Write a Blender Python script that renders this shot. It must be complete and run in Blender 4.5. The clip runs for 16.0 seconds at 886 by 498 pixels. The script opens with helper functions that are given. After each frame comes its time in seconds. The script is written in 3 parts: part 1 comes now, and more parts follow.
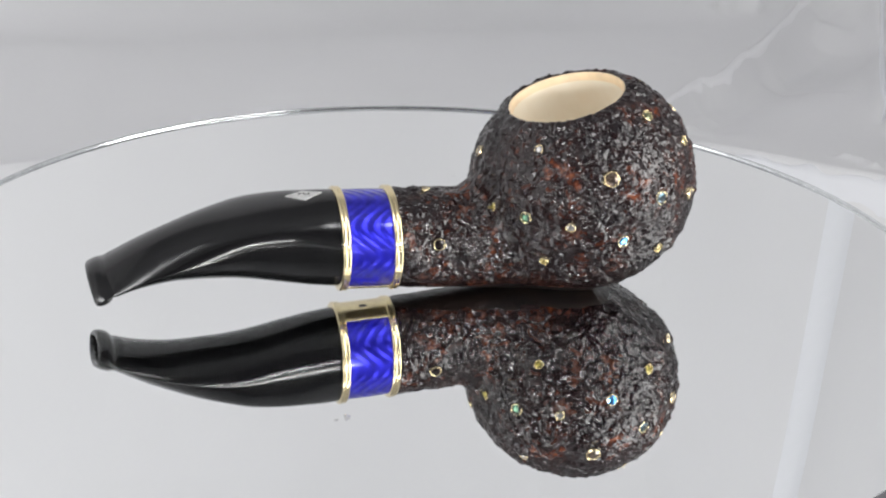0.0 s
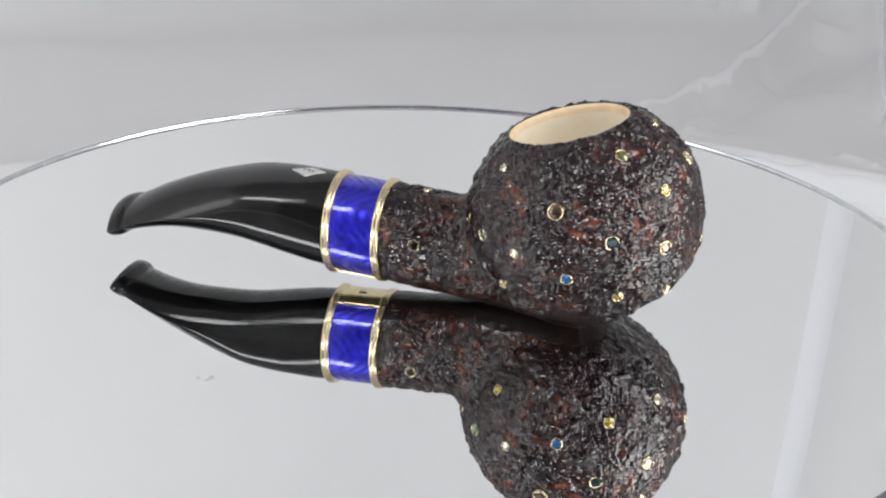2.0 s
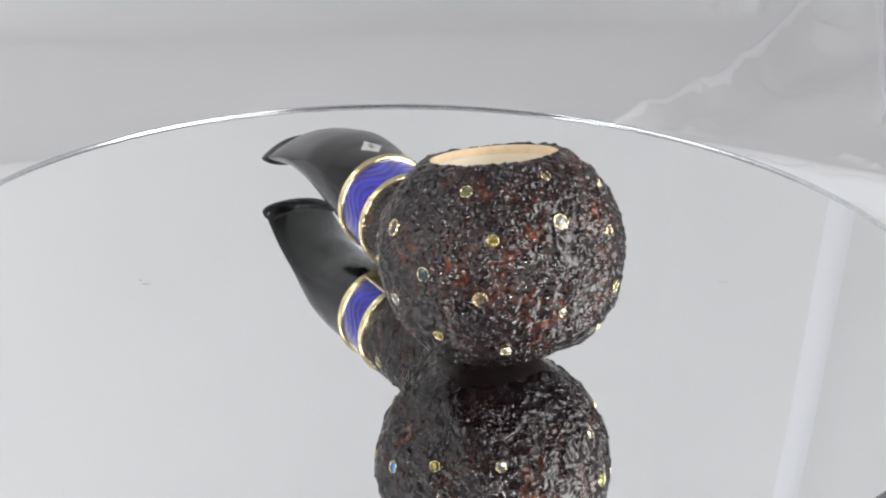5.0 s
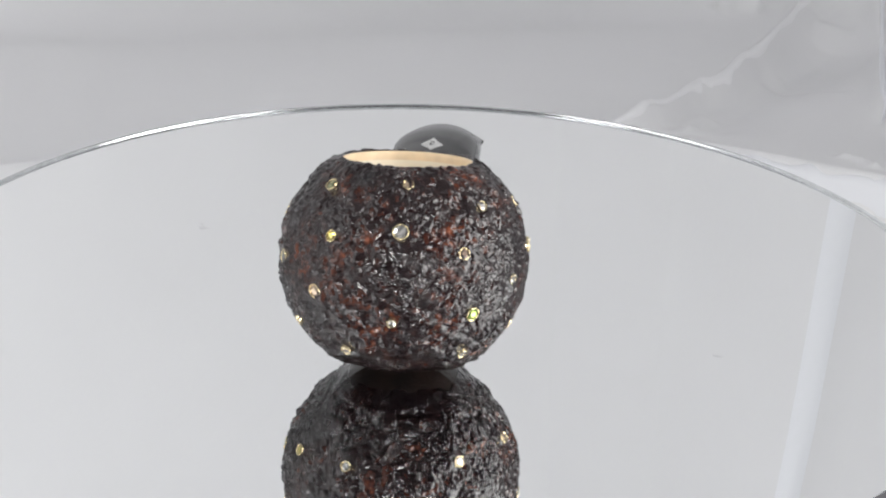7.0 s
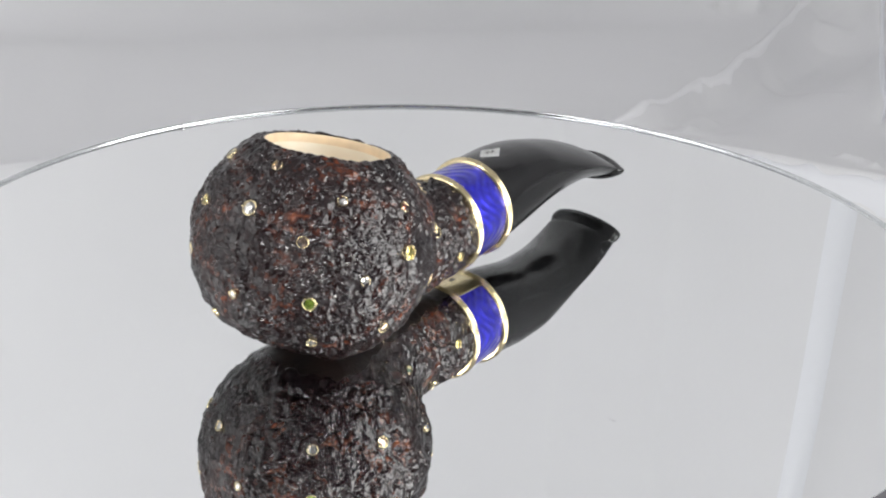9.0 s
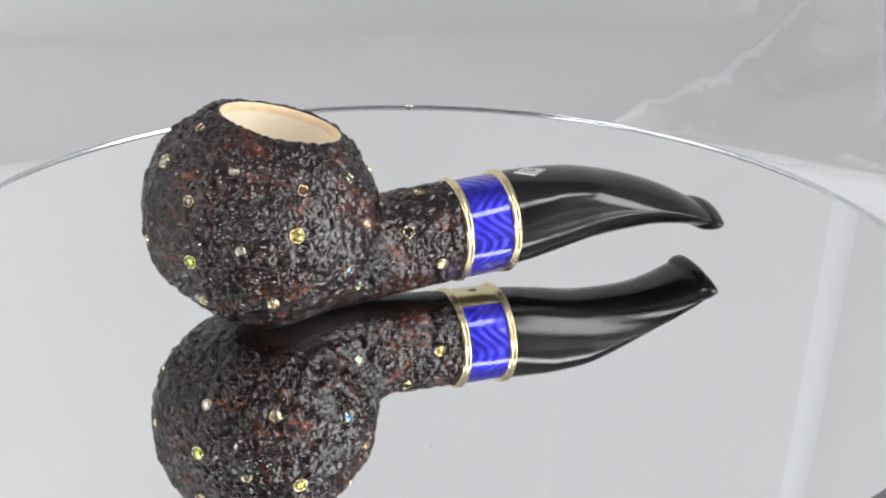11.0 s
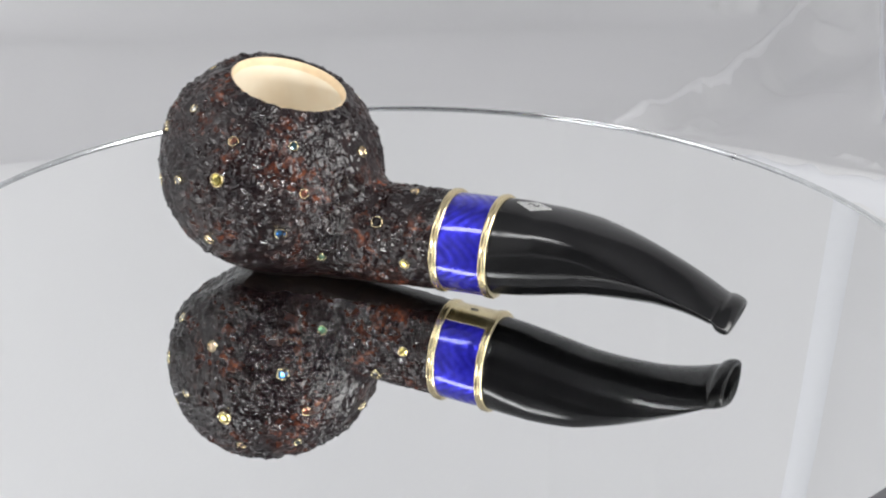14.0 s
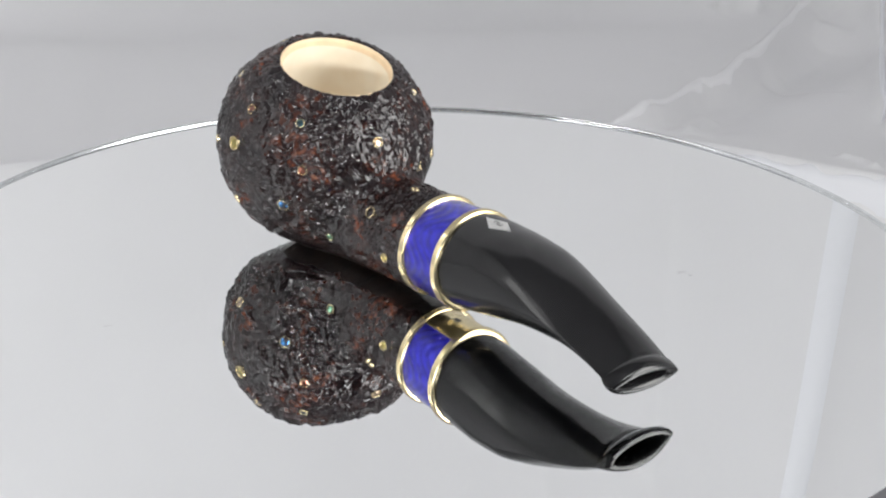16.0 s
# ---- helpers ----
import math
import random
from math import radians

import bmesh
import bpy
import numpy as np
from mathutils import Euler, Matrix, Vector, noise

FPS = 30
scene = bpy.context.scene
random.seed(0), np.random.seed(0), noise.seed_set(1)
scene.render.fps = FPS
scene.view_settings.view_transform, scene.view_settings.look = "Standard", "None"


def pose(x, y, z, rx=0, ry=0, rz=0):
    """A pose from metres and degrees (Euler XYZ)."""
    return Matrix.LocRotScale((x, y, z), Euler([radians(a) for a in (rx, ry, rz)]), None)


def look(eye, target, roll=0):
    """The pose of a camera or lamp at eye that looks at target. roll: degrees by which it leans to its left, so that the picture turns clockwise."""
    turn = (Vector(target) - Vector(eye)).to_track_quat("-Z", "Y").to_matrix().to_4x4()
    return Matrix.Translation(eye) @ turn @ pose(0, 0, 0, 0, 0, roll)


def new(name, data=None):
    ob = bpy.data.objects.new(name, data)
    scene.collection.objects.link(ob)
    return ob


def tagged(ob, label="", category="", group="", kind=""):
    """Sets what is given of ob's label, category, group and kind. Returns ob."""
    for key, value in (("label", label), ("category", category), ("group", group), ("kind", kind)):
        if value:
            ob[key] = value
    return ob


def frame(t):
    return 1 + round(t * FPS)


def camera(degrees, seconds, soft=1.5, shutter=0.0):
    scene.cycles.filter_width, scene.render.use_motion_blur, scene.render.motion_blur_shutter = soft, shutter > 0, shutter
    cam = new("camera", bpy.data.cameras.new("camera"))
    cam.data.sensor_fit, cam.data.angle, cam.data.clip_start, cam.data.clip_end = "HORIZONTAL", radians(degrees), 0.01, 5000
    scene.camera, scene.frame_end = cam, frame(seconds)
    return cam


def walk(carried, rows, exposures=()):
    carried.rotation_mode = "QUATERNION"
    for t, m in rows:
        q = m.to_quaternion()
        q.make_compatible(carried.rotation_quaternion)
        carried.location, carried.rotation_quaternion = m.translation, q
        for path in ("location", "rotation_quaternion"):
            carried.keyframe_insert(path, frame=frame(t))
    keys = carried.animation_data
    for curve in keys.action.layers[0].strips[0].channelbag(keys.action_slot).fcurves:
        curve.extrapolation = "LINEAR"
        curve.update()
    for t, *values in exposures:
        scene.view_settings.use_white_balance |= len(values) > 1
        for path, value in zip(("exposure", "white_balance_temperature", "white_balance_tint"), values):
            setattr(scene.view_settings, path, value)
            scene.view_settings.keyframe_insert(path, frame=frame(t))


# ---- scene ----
# A jewelled smoking pipe turns on a round mirror inside a small photo tent.
cam = camera(26.42, 16.0, soft=2.1)
EYE = look((0.0, -0.365, 0.17158), (0.004356, -0.031314, 0.023731), 1.425)
walk(cam, [(0.0, EYE), (16.0, EYE)], [(0.0, 0.0), (16.0, 0.0)])

# ---- light ----
world = bpy.data.worlds.new("world")
scene.world = world
world.use_nodes = True
world.node_tree.nodes["Background"].inputs["Color"].default_value = (0.9, 0.95, 1.0, 1)
world.node_tree.nodes["Background"].inputs["Strength"].default_value = 0.02


def area_lamp(name, at, target, w, h, watts, colour):
    data = bpy.data.lights.new(name, "AREA")
    data.shape, data.size, data.size_y, data.energy, data.color = "RECTANGLE", w, h, watts, colour
    ob = new(name, data)
    ob.matrix_world = look(at, target)
    return ob


area_lamp("lamp_right", (0.38, -0.27, 0.50), (-0.50, 0.36, 0.32), 0.24, 0.13, 1.34, (0.985, 0.99, 1.0))
area_lamp("lamp_left", (-0.38, -0.27, 0.50), (-0.26, 0.45, 0.32), 0.24, 0.13, 1.38, (0.985, 0.99, 1.0))
area_lamp("front_light_bar", (0.03, -0.62, 0.085), (0.0, 0.0, 0.03), 0.35, 0.024, 2.25, (1.0, 0.995, 0.98))
area_lamp("side_light_panel", (0.45, -0.20, 0.18), (-0.35, -0.78, 0.02), 0.42, 0.26, 3.1, (1.0, 0.995, 0.98))

area_lamp("left_light_panel", (-0.45, -0.20, 0.18), (0.35, -0.78, 0.02), 0.34, 0.22, 0.5, (1.0, 0.995, 0.98))

# ---- helpers of this scene ----
K = 0.00073                       # metres in one unit of the pipe's drawing
TURN0 = radians(193.8)            # where the stem points at the start
CX, CY = 46.7, 11.4               # bowl centre from the turning axis, in drawing units
CU, SU = math.cos(TURN0), math.sin(TURN0)


def place(a):
    """Drawing units (along the stem, across, up) to metres round the turning axis."""
    a = np.asarray(a, float)
    x = a[..., 0] * CU - a[..., 1] * SU + CX
    y = a[..., 0] * SU + a[..., 1] * CU + CY
    return np.stack([x, y, a[..., 2]], -1) * K


def mesh_from(name, verts, faces, smooth=True):
    me = bpy.data.meshes.new(name)
    me.from_pydata([tuple(v) for v in np.asarray(verts).tolist()], [], [tuple(f) for f in faces])
    me.validate()
    me.polygons.foreach_set("use_smooth", [smooth] * len(me.polygons))
    me.update()
    return me


def piece(name, verts, faces, material, parent=None, label="", smooth=True):
    """One mesh object, under a thing or a part."""
    ob = new(name, mesh_from(name, verts, faces, smooth))
    ob.data.materials.append(material)
    ob.parent = parent
    return tagged(ob, label)


def part(name, bm, material, parent=None, label="", smooth=False):
    me = bpy.data.meshes.new(name)
    bmesh.ops.recalc_face_normals(bm, faces=bm.faces)
    bm.to_mesh(me)
    bm.free()
    me.polygons.foreach_set("use_smooth", [smooth] * len(me.polygons))
    me.materials.append(material)
    ob = new(name, me)
    ob.parent = parent
    return tagged(ob, label)


def grid_faces(rows, cols, closed=True, flip=False, start=0):
    out = []
    for i in range(rows - 1):
        for j in range(cols if closed else cols - 1):
            k = (j + 1) % cols
            f = (start + i * cols + j, start + i * cols + k, start + (i + 1) * cols + k, start + (i + 1) * cols + j)
            out.append(f[::-1] if flip else f)
    return out


def hashed(ix, iy, iz, salt):
    h = (ix.astype(np.int64) * 374761393 + iy.astype(np.int64) * 668265263 + iz.astype(np.int64) * 2147483647 + salt * 974634777) & 0xFFFFFFFF
    h = ((h ^ (h >> 13)) * 1274126177) & 0xFFFFFFFF
    h = ((h ^ (h >> 16)) * 2246822519) & 0xFFFFFFFF
    return ((h ^ (h >> 15)) & 0xFFFFFF) / float(0xFFFFFF)


def value_noise(p, salt=0):
    """Smooth noise from -1 to 1."""
    i = np.floor(p).astype(np.int64)
    f = p - i
    f = f * f * f * (f * (f * 6 - 15) + 10)
    out = 0
    for a in (0, 1):
        for b in (0, 1):
            for c in (0, 1):
                w = (f[:, 0] if a else 1 - f[:, 0]) * (f[:, 1] if b else 1 - f[:, 1]) * (f[:, 2] if c else 1 - f[:, 2])
                out = out + w * hashed(i[:, 0] + a, i[:, 1] + b, i[:, 2] + c, salt)
    return out * 2 - 1


def cells(p, salt=0):
    """Distance to the nearest and the second nearest of scattered points."""
    i = np.floor(p).astype(np.int64)
    d1 = np.full(len(p), 9.0)
    d2 = d1.copy()
    for a in (-1, 0, 1):
        for b in (-1, 0, 1):
            for c in (-1, 0, 1):
                q = i + (a, b, c)
                at = q + np.stack([hashed(q[:, 0], q[:, 1], q[:, 2], salt + k) for k in (1, 2, 3)], -1)
                d = np.sqrt(((p - at) ** 2).sum(-1))
                d2 = np.where(d < d1, d1, np.minimum(d2, d))
                d1 = np.minimum(d1, d)
    return d1, d2


# ---- materials ----
def material(name):
    mat = bpy.data.materials.new(name)
    mat.use_nodes = True
    return mat, mat.node_tree.nodes, mat.node_tree.links, mat.node_tree.nodes["Principled BSDF"]


def ramp_of(nodes, stops):
    r = nodes.new("ShaderNodeValToRGB")
    e = r.color_ramp.elements
    e[0].position, e[0].color = stops[0][0], (*stops[0][1], 1)
    e[1].position, e[1].color = stops[1][0], (*stops[1][1], 1)
    for pos, col in stops[2:]:
        n = e.new(pos)
        n.color = (*col, 1)
    return r


def noise_of(nodes, links, scale, detail=4.0, rough=0.55, coords="Object"):
    tc = nodes.new("ShaderNodeTexCoord")
    n = nodes.new("ShaderNodeTexNoise")
    n.inputs["Scale"].default_value, n.inputs["Detail"].default_value, n.inputs["Roughness"].default_value = scale, detail, rough
    links.new(tc.outputs[coords], n.inputs["Vector"])
    return n


def bump_of(nodes, links, height, bsdf, strength, distance):
    b = nodes.new("ShaderNodeBump")
    b.inputs["Strength"].default_value, b.inputs["Distance"].default_value = strength, distance
    links.new(height, b.inputs["Height"])
    links.new(b.outputs["Normal"], bsdf.inputs["Normal"])
    return b


def set_in(bsdf, **values):
    for key, value in values.items():
        bsdf.inputs[key.replace("_", " ")].default_value = value


def plain(name, colour, rough=0.5, metal=0.0, coat=0.0, mottled=0.12, scale=300.0):
    """A surface with a slight mottle in colour and gloss."""
    mat, nodes, links, bsdf = material(name)
    set_in(bsdf, Metallic=metal, Coat_Weight=coat, Coat_Roughness=0.05)
    n = noise_of(nodes, links, scale)
    r = ramp_of(nodes, [(0.3, tuple(c * (1 - mottled) for c in colour)), (0.7, tuple(min(1, c * (1 + mottled)) for c in colour))])
    links.new(n.outputs["Fac"], r.inputs["Fac"])
    links.new(r.outputs["Color"], bsdf.inputs["Base Color"])
    m = nodes.new("ShaderNodeMapRange")
    m.inputs["To Min"].default_value, m.inputs["To Max"].default_value = rough * 0.8, rough * 1.25
    links.new(n.outputs["Fac"], m.inputs["Value"])
    links.new(m.outputs["Result"], bsdf.inputs["Roughness"])
    return mat


def briar_material():
    mat, nodes, links, bsdf = material("rusticated_briar")
    fine = noise_of(nodes, links, 700.0, 4.0, 0.5)
    broad = noise_of(nodes, links, 115.0, 4.0, 0.6)
    mix = nodes.new("ShaderNodeMath")
    mix.operation = "MULTIPLY_ADD"
    mix.inputs[1].default_value = 0.55
    links.new(broad.outputs["Fac"], mix.inputs[0])
    half = nodes.new("ShaderNodeMath")
    half.operation = "MULTIPLY"
    half.inputs[1].default_value = 0.45
    links.new(fine.outputs["Fac"], half.inputs[0])
    links.new(half.outputs[0], mix.inputs[2])
    r = ramp_of(nodes, [(0.38, (0.006, 0.004, 0.005)), (0.75, (0.32, 0.085, 0.030)), (0.53, (0.014, 0.007, 0.007)), (0.61, (0.055, 0.017, 0.010))])
    links.new(mix.outputs[0], r.inputs["Fac"])
    links.new(r.outputs["Color"], bsdf.inputs["Base Color"])
    # polished crumbs and duller, waxier patches
    worn = noise_of(nodes, links, 210.0, 3.0)
    rr = nodes.new("ShaderNodeMapRange")
    rr.inputs["From Min"].default_value, rr.inputs["From Max"].default_value = 0.38, 0.66
    rr.inputs["To Min"].default_value, rr.inputs["To Max"].default_value = 0.08, 0.30
    links.new(worn.outputs["Fac"], rr.inputs["Value"])
    links.new(rr.outputs["Result"], bsdf.inputs["Roughness"])
    bump_of(nodes, links, fine.outputs["Fac"], bsdf, 0.16, 0.00030)
    set_in(bsdf, IOR=1.46, Coat_Weight=0.15, Coat_Roughness=0.10)
    return mat


# smooth briar, darkened for the low light beneath the bowl
def shaded_briar_material():
    mat, nodes, links, bsdf = material("smooth_shaded_briar")
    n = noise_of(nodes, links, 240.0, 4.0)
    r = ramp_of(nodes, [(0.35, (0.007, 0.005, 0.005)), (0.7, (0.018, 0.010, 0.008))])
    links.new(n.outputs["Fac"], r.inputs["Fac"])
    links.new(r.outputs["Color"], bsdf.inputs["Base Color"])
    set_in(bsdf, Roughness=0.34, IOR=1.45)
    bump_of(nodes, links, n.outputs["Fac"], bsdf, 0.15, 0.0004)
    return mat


def meerschaum_material():
    mat, nodes, links, bsdf = material("meerschaum")
    n = noise_of(nodes, links, 160.0, 5.0)
    r = ramp_of(nodes, [(0.3, (0.84, 0.73, 0.56)), (0.7, (0.89, 0.81, 0.66))])
    links.new(n.outputs["Fac"], r.inputs["Fac"])
    links.new(r.outputs["Color"], bsdf.inputs["Base Color"])
    set_in(bsdf, Roughness=0.5, Coat_Weight=0.15, Coat_Roughness=0.3)
    bump_of(nodes, links, n.outputs["Fac"], bsdf, 0.08, 0.0005)
    return mat


def enamel_material():
    """Clear blue enamel over engine-turned metal: waves of arcs round the band."""
    mat, nodes, links, bsdf = material("blue_enamel")
    attr = nodes.new("ShaderNodeAttribute")
    attr.attribute_name = "band"
    split = nodes.new("ShaderNodeSeparateXYZ")
    links.new(attr.outputs["Vector"], split.inputs[0])

    def op(kind, a, b=None, c=None):
        m = nodes.new("ShaderNodeMath")
        m.operation = kind
        for slot, v in enumerate((a, b, c)):
            if v is None:
                continue
            if isinstance(v, (int, float)):
                m.inputs[slot].default_value = v
            else:
                links.new(v, m.inputs[slot])
        return m.outputs[0]

    along, around = split.outputs[0], split.outputs[1]
    # each cut is a sine line whose place along the band swings as it goes round
    swing = op("SINE", op("MULTIPLY", around, 15.708))
    lobe = op("MULTIPLY", op("SINE", op("MULTIPLY_ADD", around, 6.2832, 0.8)), 0.25)
    cloud = noise_of(nodes, links, 190.0, 3.0)
    drift = op("MULTIPLY", cloud.outputs["Fac"], 2.2)
    phase = op("ADD", drift, op("MULTIPLY_ADD", op("ADD", swing, lobe), 6.4, op("MULTIPLY", along, 24.0)))
    cut = op("SINE", phase)
    cut2 = op("SINE", op("MULTIPLY_ADD", along, 15.0, op("MULTIPLY", around, 60.0)))
    height = op("MULTIPLY_ADD", cut2, 0.10, cut)
    r = ramp_of(nodes, [(0.0, (0.010, 0.008, 0.31)), (1.0, (0.030, 0.028, 0.70))])
    depth = noise_of(nodes, links, 420.0, 4.0)
    links.new(op("MULTIPLY_ADD", height, 0.14, op("MULTIPLY_ADD", depth.outputs["Fac"], 2.2, -0.6)), r.inputs["Fac"])
    links.new(r.outputs["Color"], bsdf.inputs["Base Color"])
    bump_of(nodes, links, height, bsdf, 0.24, 0.0002)
    set_in(bsdf, Metallic=0.75, Roughness=0.34, Coat_Weight=1.0, Coat_Roughness=0.09, Coat_IOR=1.5)
    return mat


def vulcanite_material():
    mat, nodes, links, bsdf = material("black_vulcanite")
    n = noise_of(nodes, links, 60.0, 4.0)
    r = ramp_of(nodes, [(0.3, (0.004, 0.004, 0.0045)), (0.7, (0.007, 0.007, 0.0075))])
    links.new(n.outputs["Fac"], r.inputs["Fac"])
    links.new(r.outputs["Color"], bsdf.inputs["Base Color"])
    fine = noise_of(nodes, links, 700.0, 3.0)
    bump_of(nodes, links, fine.outputs["Fac"], bsdf, 0.05, 0.00008)
    set_in(bsdf, Roughness=0.16, IOR=1.48)
    return mat


def mirror_material():
    mat, nodes, links, bsdf = material("mirror_silver")
    n = noise_of(nodes, links, 14.0, 6.0, 0.7)
    m = nodes.new("ShaderNodeMapRange")
    m.inputs["From Min"].default_value, m.inputs["From Max"].default_value = 0.45, 0.8
    m.inputs["To Min"].default_value, m.inputs["To Max"].default_value = 0.0, 0.03
    links.new(n.outputs["Fac"], m.inputs["Value"])
    links.new(m.outputs["Result"], bsdf.inputs["Roughness"])
    set_in(bsdf, Base_Color=(0.925, 0.935, 0.935, 1), Metallic=1.0)
    return mat


def cloth_material(name, colour, depth=0.0006):
    mat, nodes, links, bsdf = material(name)
    broad = noise_of(nodes, links, 7.0, 4.0)
    weave = noise_of(nodes, links, 350.0, 3.0)
    r = ramp_of(nodes, [(0.3, tuple(c * 0.96 for c in colour)), (0.7, colour)])
    links.new(broad.outputs["Fac"], r.inputs["Fac"])
    links.new(r.outputs["Color"], bsdf.inputs["Base Color"])
    bump_of(nodes, links, weave.outputs["Fac"], bsdf, 0.1, depth)
    set_in(bsdf, Roughness=0.75)
    return mat


BRIAR, SHADED_BRIAR, MEER, ENAMEL, BLACK = briar_material(), shaded_briar_material(), meerschaum_material(), enamel_material(), vulcanite_material()
GOLD = plain("yellow_gold", (0.84, 0.71, 0.44), 0.22, 1.0, mottled=0.06, scale=900)
STAIN = plain("stained_meerschaum", (0.84, 0.65, 0.42), 0.45, scale=250)
SILVER = plain("engraved_silver", (0.80, 0.80, 0.78), 0.32, 1.0, scale=1500)
MIRROR = mirror_material()
EDGE = plain("polished_glass_edge", (0.74, 0.76, 0.77), 0.14, 0.9, 0.5)
SMUDGE = plain("smudge", (0.85, 0.85, 0.86), 0.22, 1.0)
DARK = plain("dark_engraving", (0.10, 0.095, 0.09), 0.4)
CLOTH = cloth_material("white_tent_cloth", (0.72, 0.72, 0.73))
# paler cloths, for painting light onto the folds of the sweep
LIT_CLOTH = cloth_material("lit_cloth", (0.775, 0.785, 0.815))
LIT_FOLD = cloth_material("lit_fold", (0.80, 0.80, 0.815))
CEIL = cloth_material("unseen_grey_top", (0.32, 0.32, 0.33))
FRONT = cloth_material("dark_open_front", (0.045, 0.045, 0.05))
TABLE = plain("dark_plastic", (0.03, 0.03, 0.035), 0.5)


# ---- the tent ----
FLOOR_Z, BACK_Y, SIDE, TOP, FRONT_Y, BEND = -0.05, 0.420, 0.58, 0.70, -0.72, 0.065


def ridge(x, y, points, width, height, power=1.6):
    """A fold of cloth along a line of points, dying out at its ends."""
    near = np.full(x.shape, 9.0)
    total = sum(math.dist(p, q) for p, q in zip(points, points[1:]))
    gone, fade = 0.0, np.zeros(x.shape)
    for (ax, ay), (bx, by) in zip(points, points[1:]):
        dx, dy = bx - ax, by - ay
        n = math.hypot(dx, dy)
        s = np.clip(((x - ax) * dx + (y - ay) * dy) / n / n, 0, 1)
        d = np.hypot(x - ax - s * dx, y - ay - s * dy)
        t = (gone + s * n) / total
        fade = np.where(d < near, np.clip(np.minimum(t, 1 - t) / 0.12 + 0.15, 0, 1), fade)
        near = np.minimum(near, d)
        gone += n
    return height * fade * np.exp(-(near / width) ** power)


FLAT, ARC, UP = BACK_Y - BEND - FRONT_Y, BEND * math.pi / 2, TOP - FLOOR_Z - BEND
CREASE = ((0.0585, 0.2080), (0.0660, 0.2195), (0.0800, 0.2415), (0.0935, 0.2719), (0.0991, 0.2808), (0.1039, 0.2844), (0.1098, 0.2925), (0.1188, 0.3099), (0.1300, 0.3282), (0.1428, 0.3547), (0.1550, 0.3815), (0.1800, 0.4300))
SIDE_SEAM = ((0.160, 0.25), (0.1645, 0.274), (0.1863, 0.381), (0.20, 0.44))
BACK_SEAM = ((0.201, 0.50), (0.1855, 0.7435), (0.158, 1.05))


def sweep(x, ys):
    """A point of the cloth sweep, from its place across and its length along the floor and up the back; and its height relief."""
    s = ys - FRONT_Y
    lag = 0.16 * (np.hypot(x + 0.18, 0.03) - np.hypot(x - 0.01, 0.03) - 0.07)
    bend = s - lag
    a = np.clip((bend - FLAT) / BEND, 0, math.pi / 2)
    y = FRONT_Y + np.minimum(s, FLAT + lag) + BEND * np.sin(a)
    z = FLOOR_Z + BEND * (1 - np.cos(a)) + np.maximum(bend - FLAT - ARC, 0)
    h = ridge(x, ys, CREASE, 0.0052, 0.0090, 2)
    h = h + ridge(x, ys, ((0.084, 0.232), (0.104, 0.262), (0.120, 0.286), (0.133, 0.306), (0.150, 0.337), (0.166, 0.372)), 0.014, -0.0050, 2)
    h = h + ridge(x, ys, ((0.0868, 0.2166), (0.0962, 0.2541), (0.1033, 0.2676)), 0.0040, 0.0030)
    h = h + ridge(x, ys, ((0.1293, 0.3122), (0.1379, 0.3307), (0.1513, 0.3557), (0.1655, 0.3782)), 0.0060, 0.0030)
    h = h + ridge(x, ys, ((0.1380, 0.3000), (0.1474, 0.3137), (0.1647, 0.3340), (0.1850, 0.3480)), 0.0150, -0.0050, 2)
    h = h + ridge(x, ys, ((0.1340, 0.2056), (0.1387, 0.2026), (0.1426, 0.1981), (0.1440, 0.1900)), 0.0022, 0.0024)
    h = h + ridge(x, ys, ((0.1198, 0.3862), (0.1285, 0.3927), (0.1356, 0.3907), (0.1403, 0.3887)), 0.0045, 0.0040)
    h = h + ridge(x, ys, ((0.108, 0.1800), (0.1308, 0.1690), (0.1426, 0.1635), (0.18, 0.148)), 0.0070, -0.0150, 2)
    # the back leans away above a soft line at its left
    lean = np.interp(x, (-0.2, -0.16, -0.10, -0.0745, -0.03, 0.02), (0.310, 0.3187, 0.337, 0.350, 0.360, 0.366))
    away = 0.5 * (ys - lean + np.hypot(ys - lean, 0.012))
    h = h - 0.28 * np.minimum(away, 0.07) * np.clip((0.115 - x) / 0.05, 0, 1)
    h = h + ridge(x, ys, SIDE_SEAM, 0.0050, 0.006)
    h = h + ridge(x, ys, BACK_SEAM, 0.016, 0.007)
    # the cloth steps up a little behind the turntable
    step = ys - np.minimum(np.minimum(0.200, 0.2345 - 0.42 * x), 0.2035 + 0.305 * x)
    h = h + 0.013 * np.clip(step / 0.009 + 0.5, 0, 1) * np.exp(-np.maximum(step, 0) / 0.05)
    q = np.stack([x.ravel() * 4, s.ravel() * 4, 0 * s.ravel()], -1)
    h = h + 0.006 * value_noise(q, 5).reshape(x.shape) + 0.002 * value_noise(q * 3, 6).reshape(x.shape)
    return x, y, z, a, h


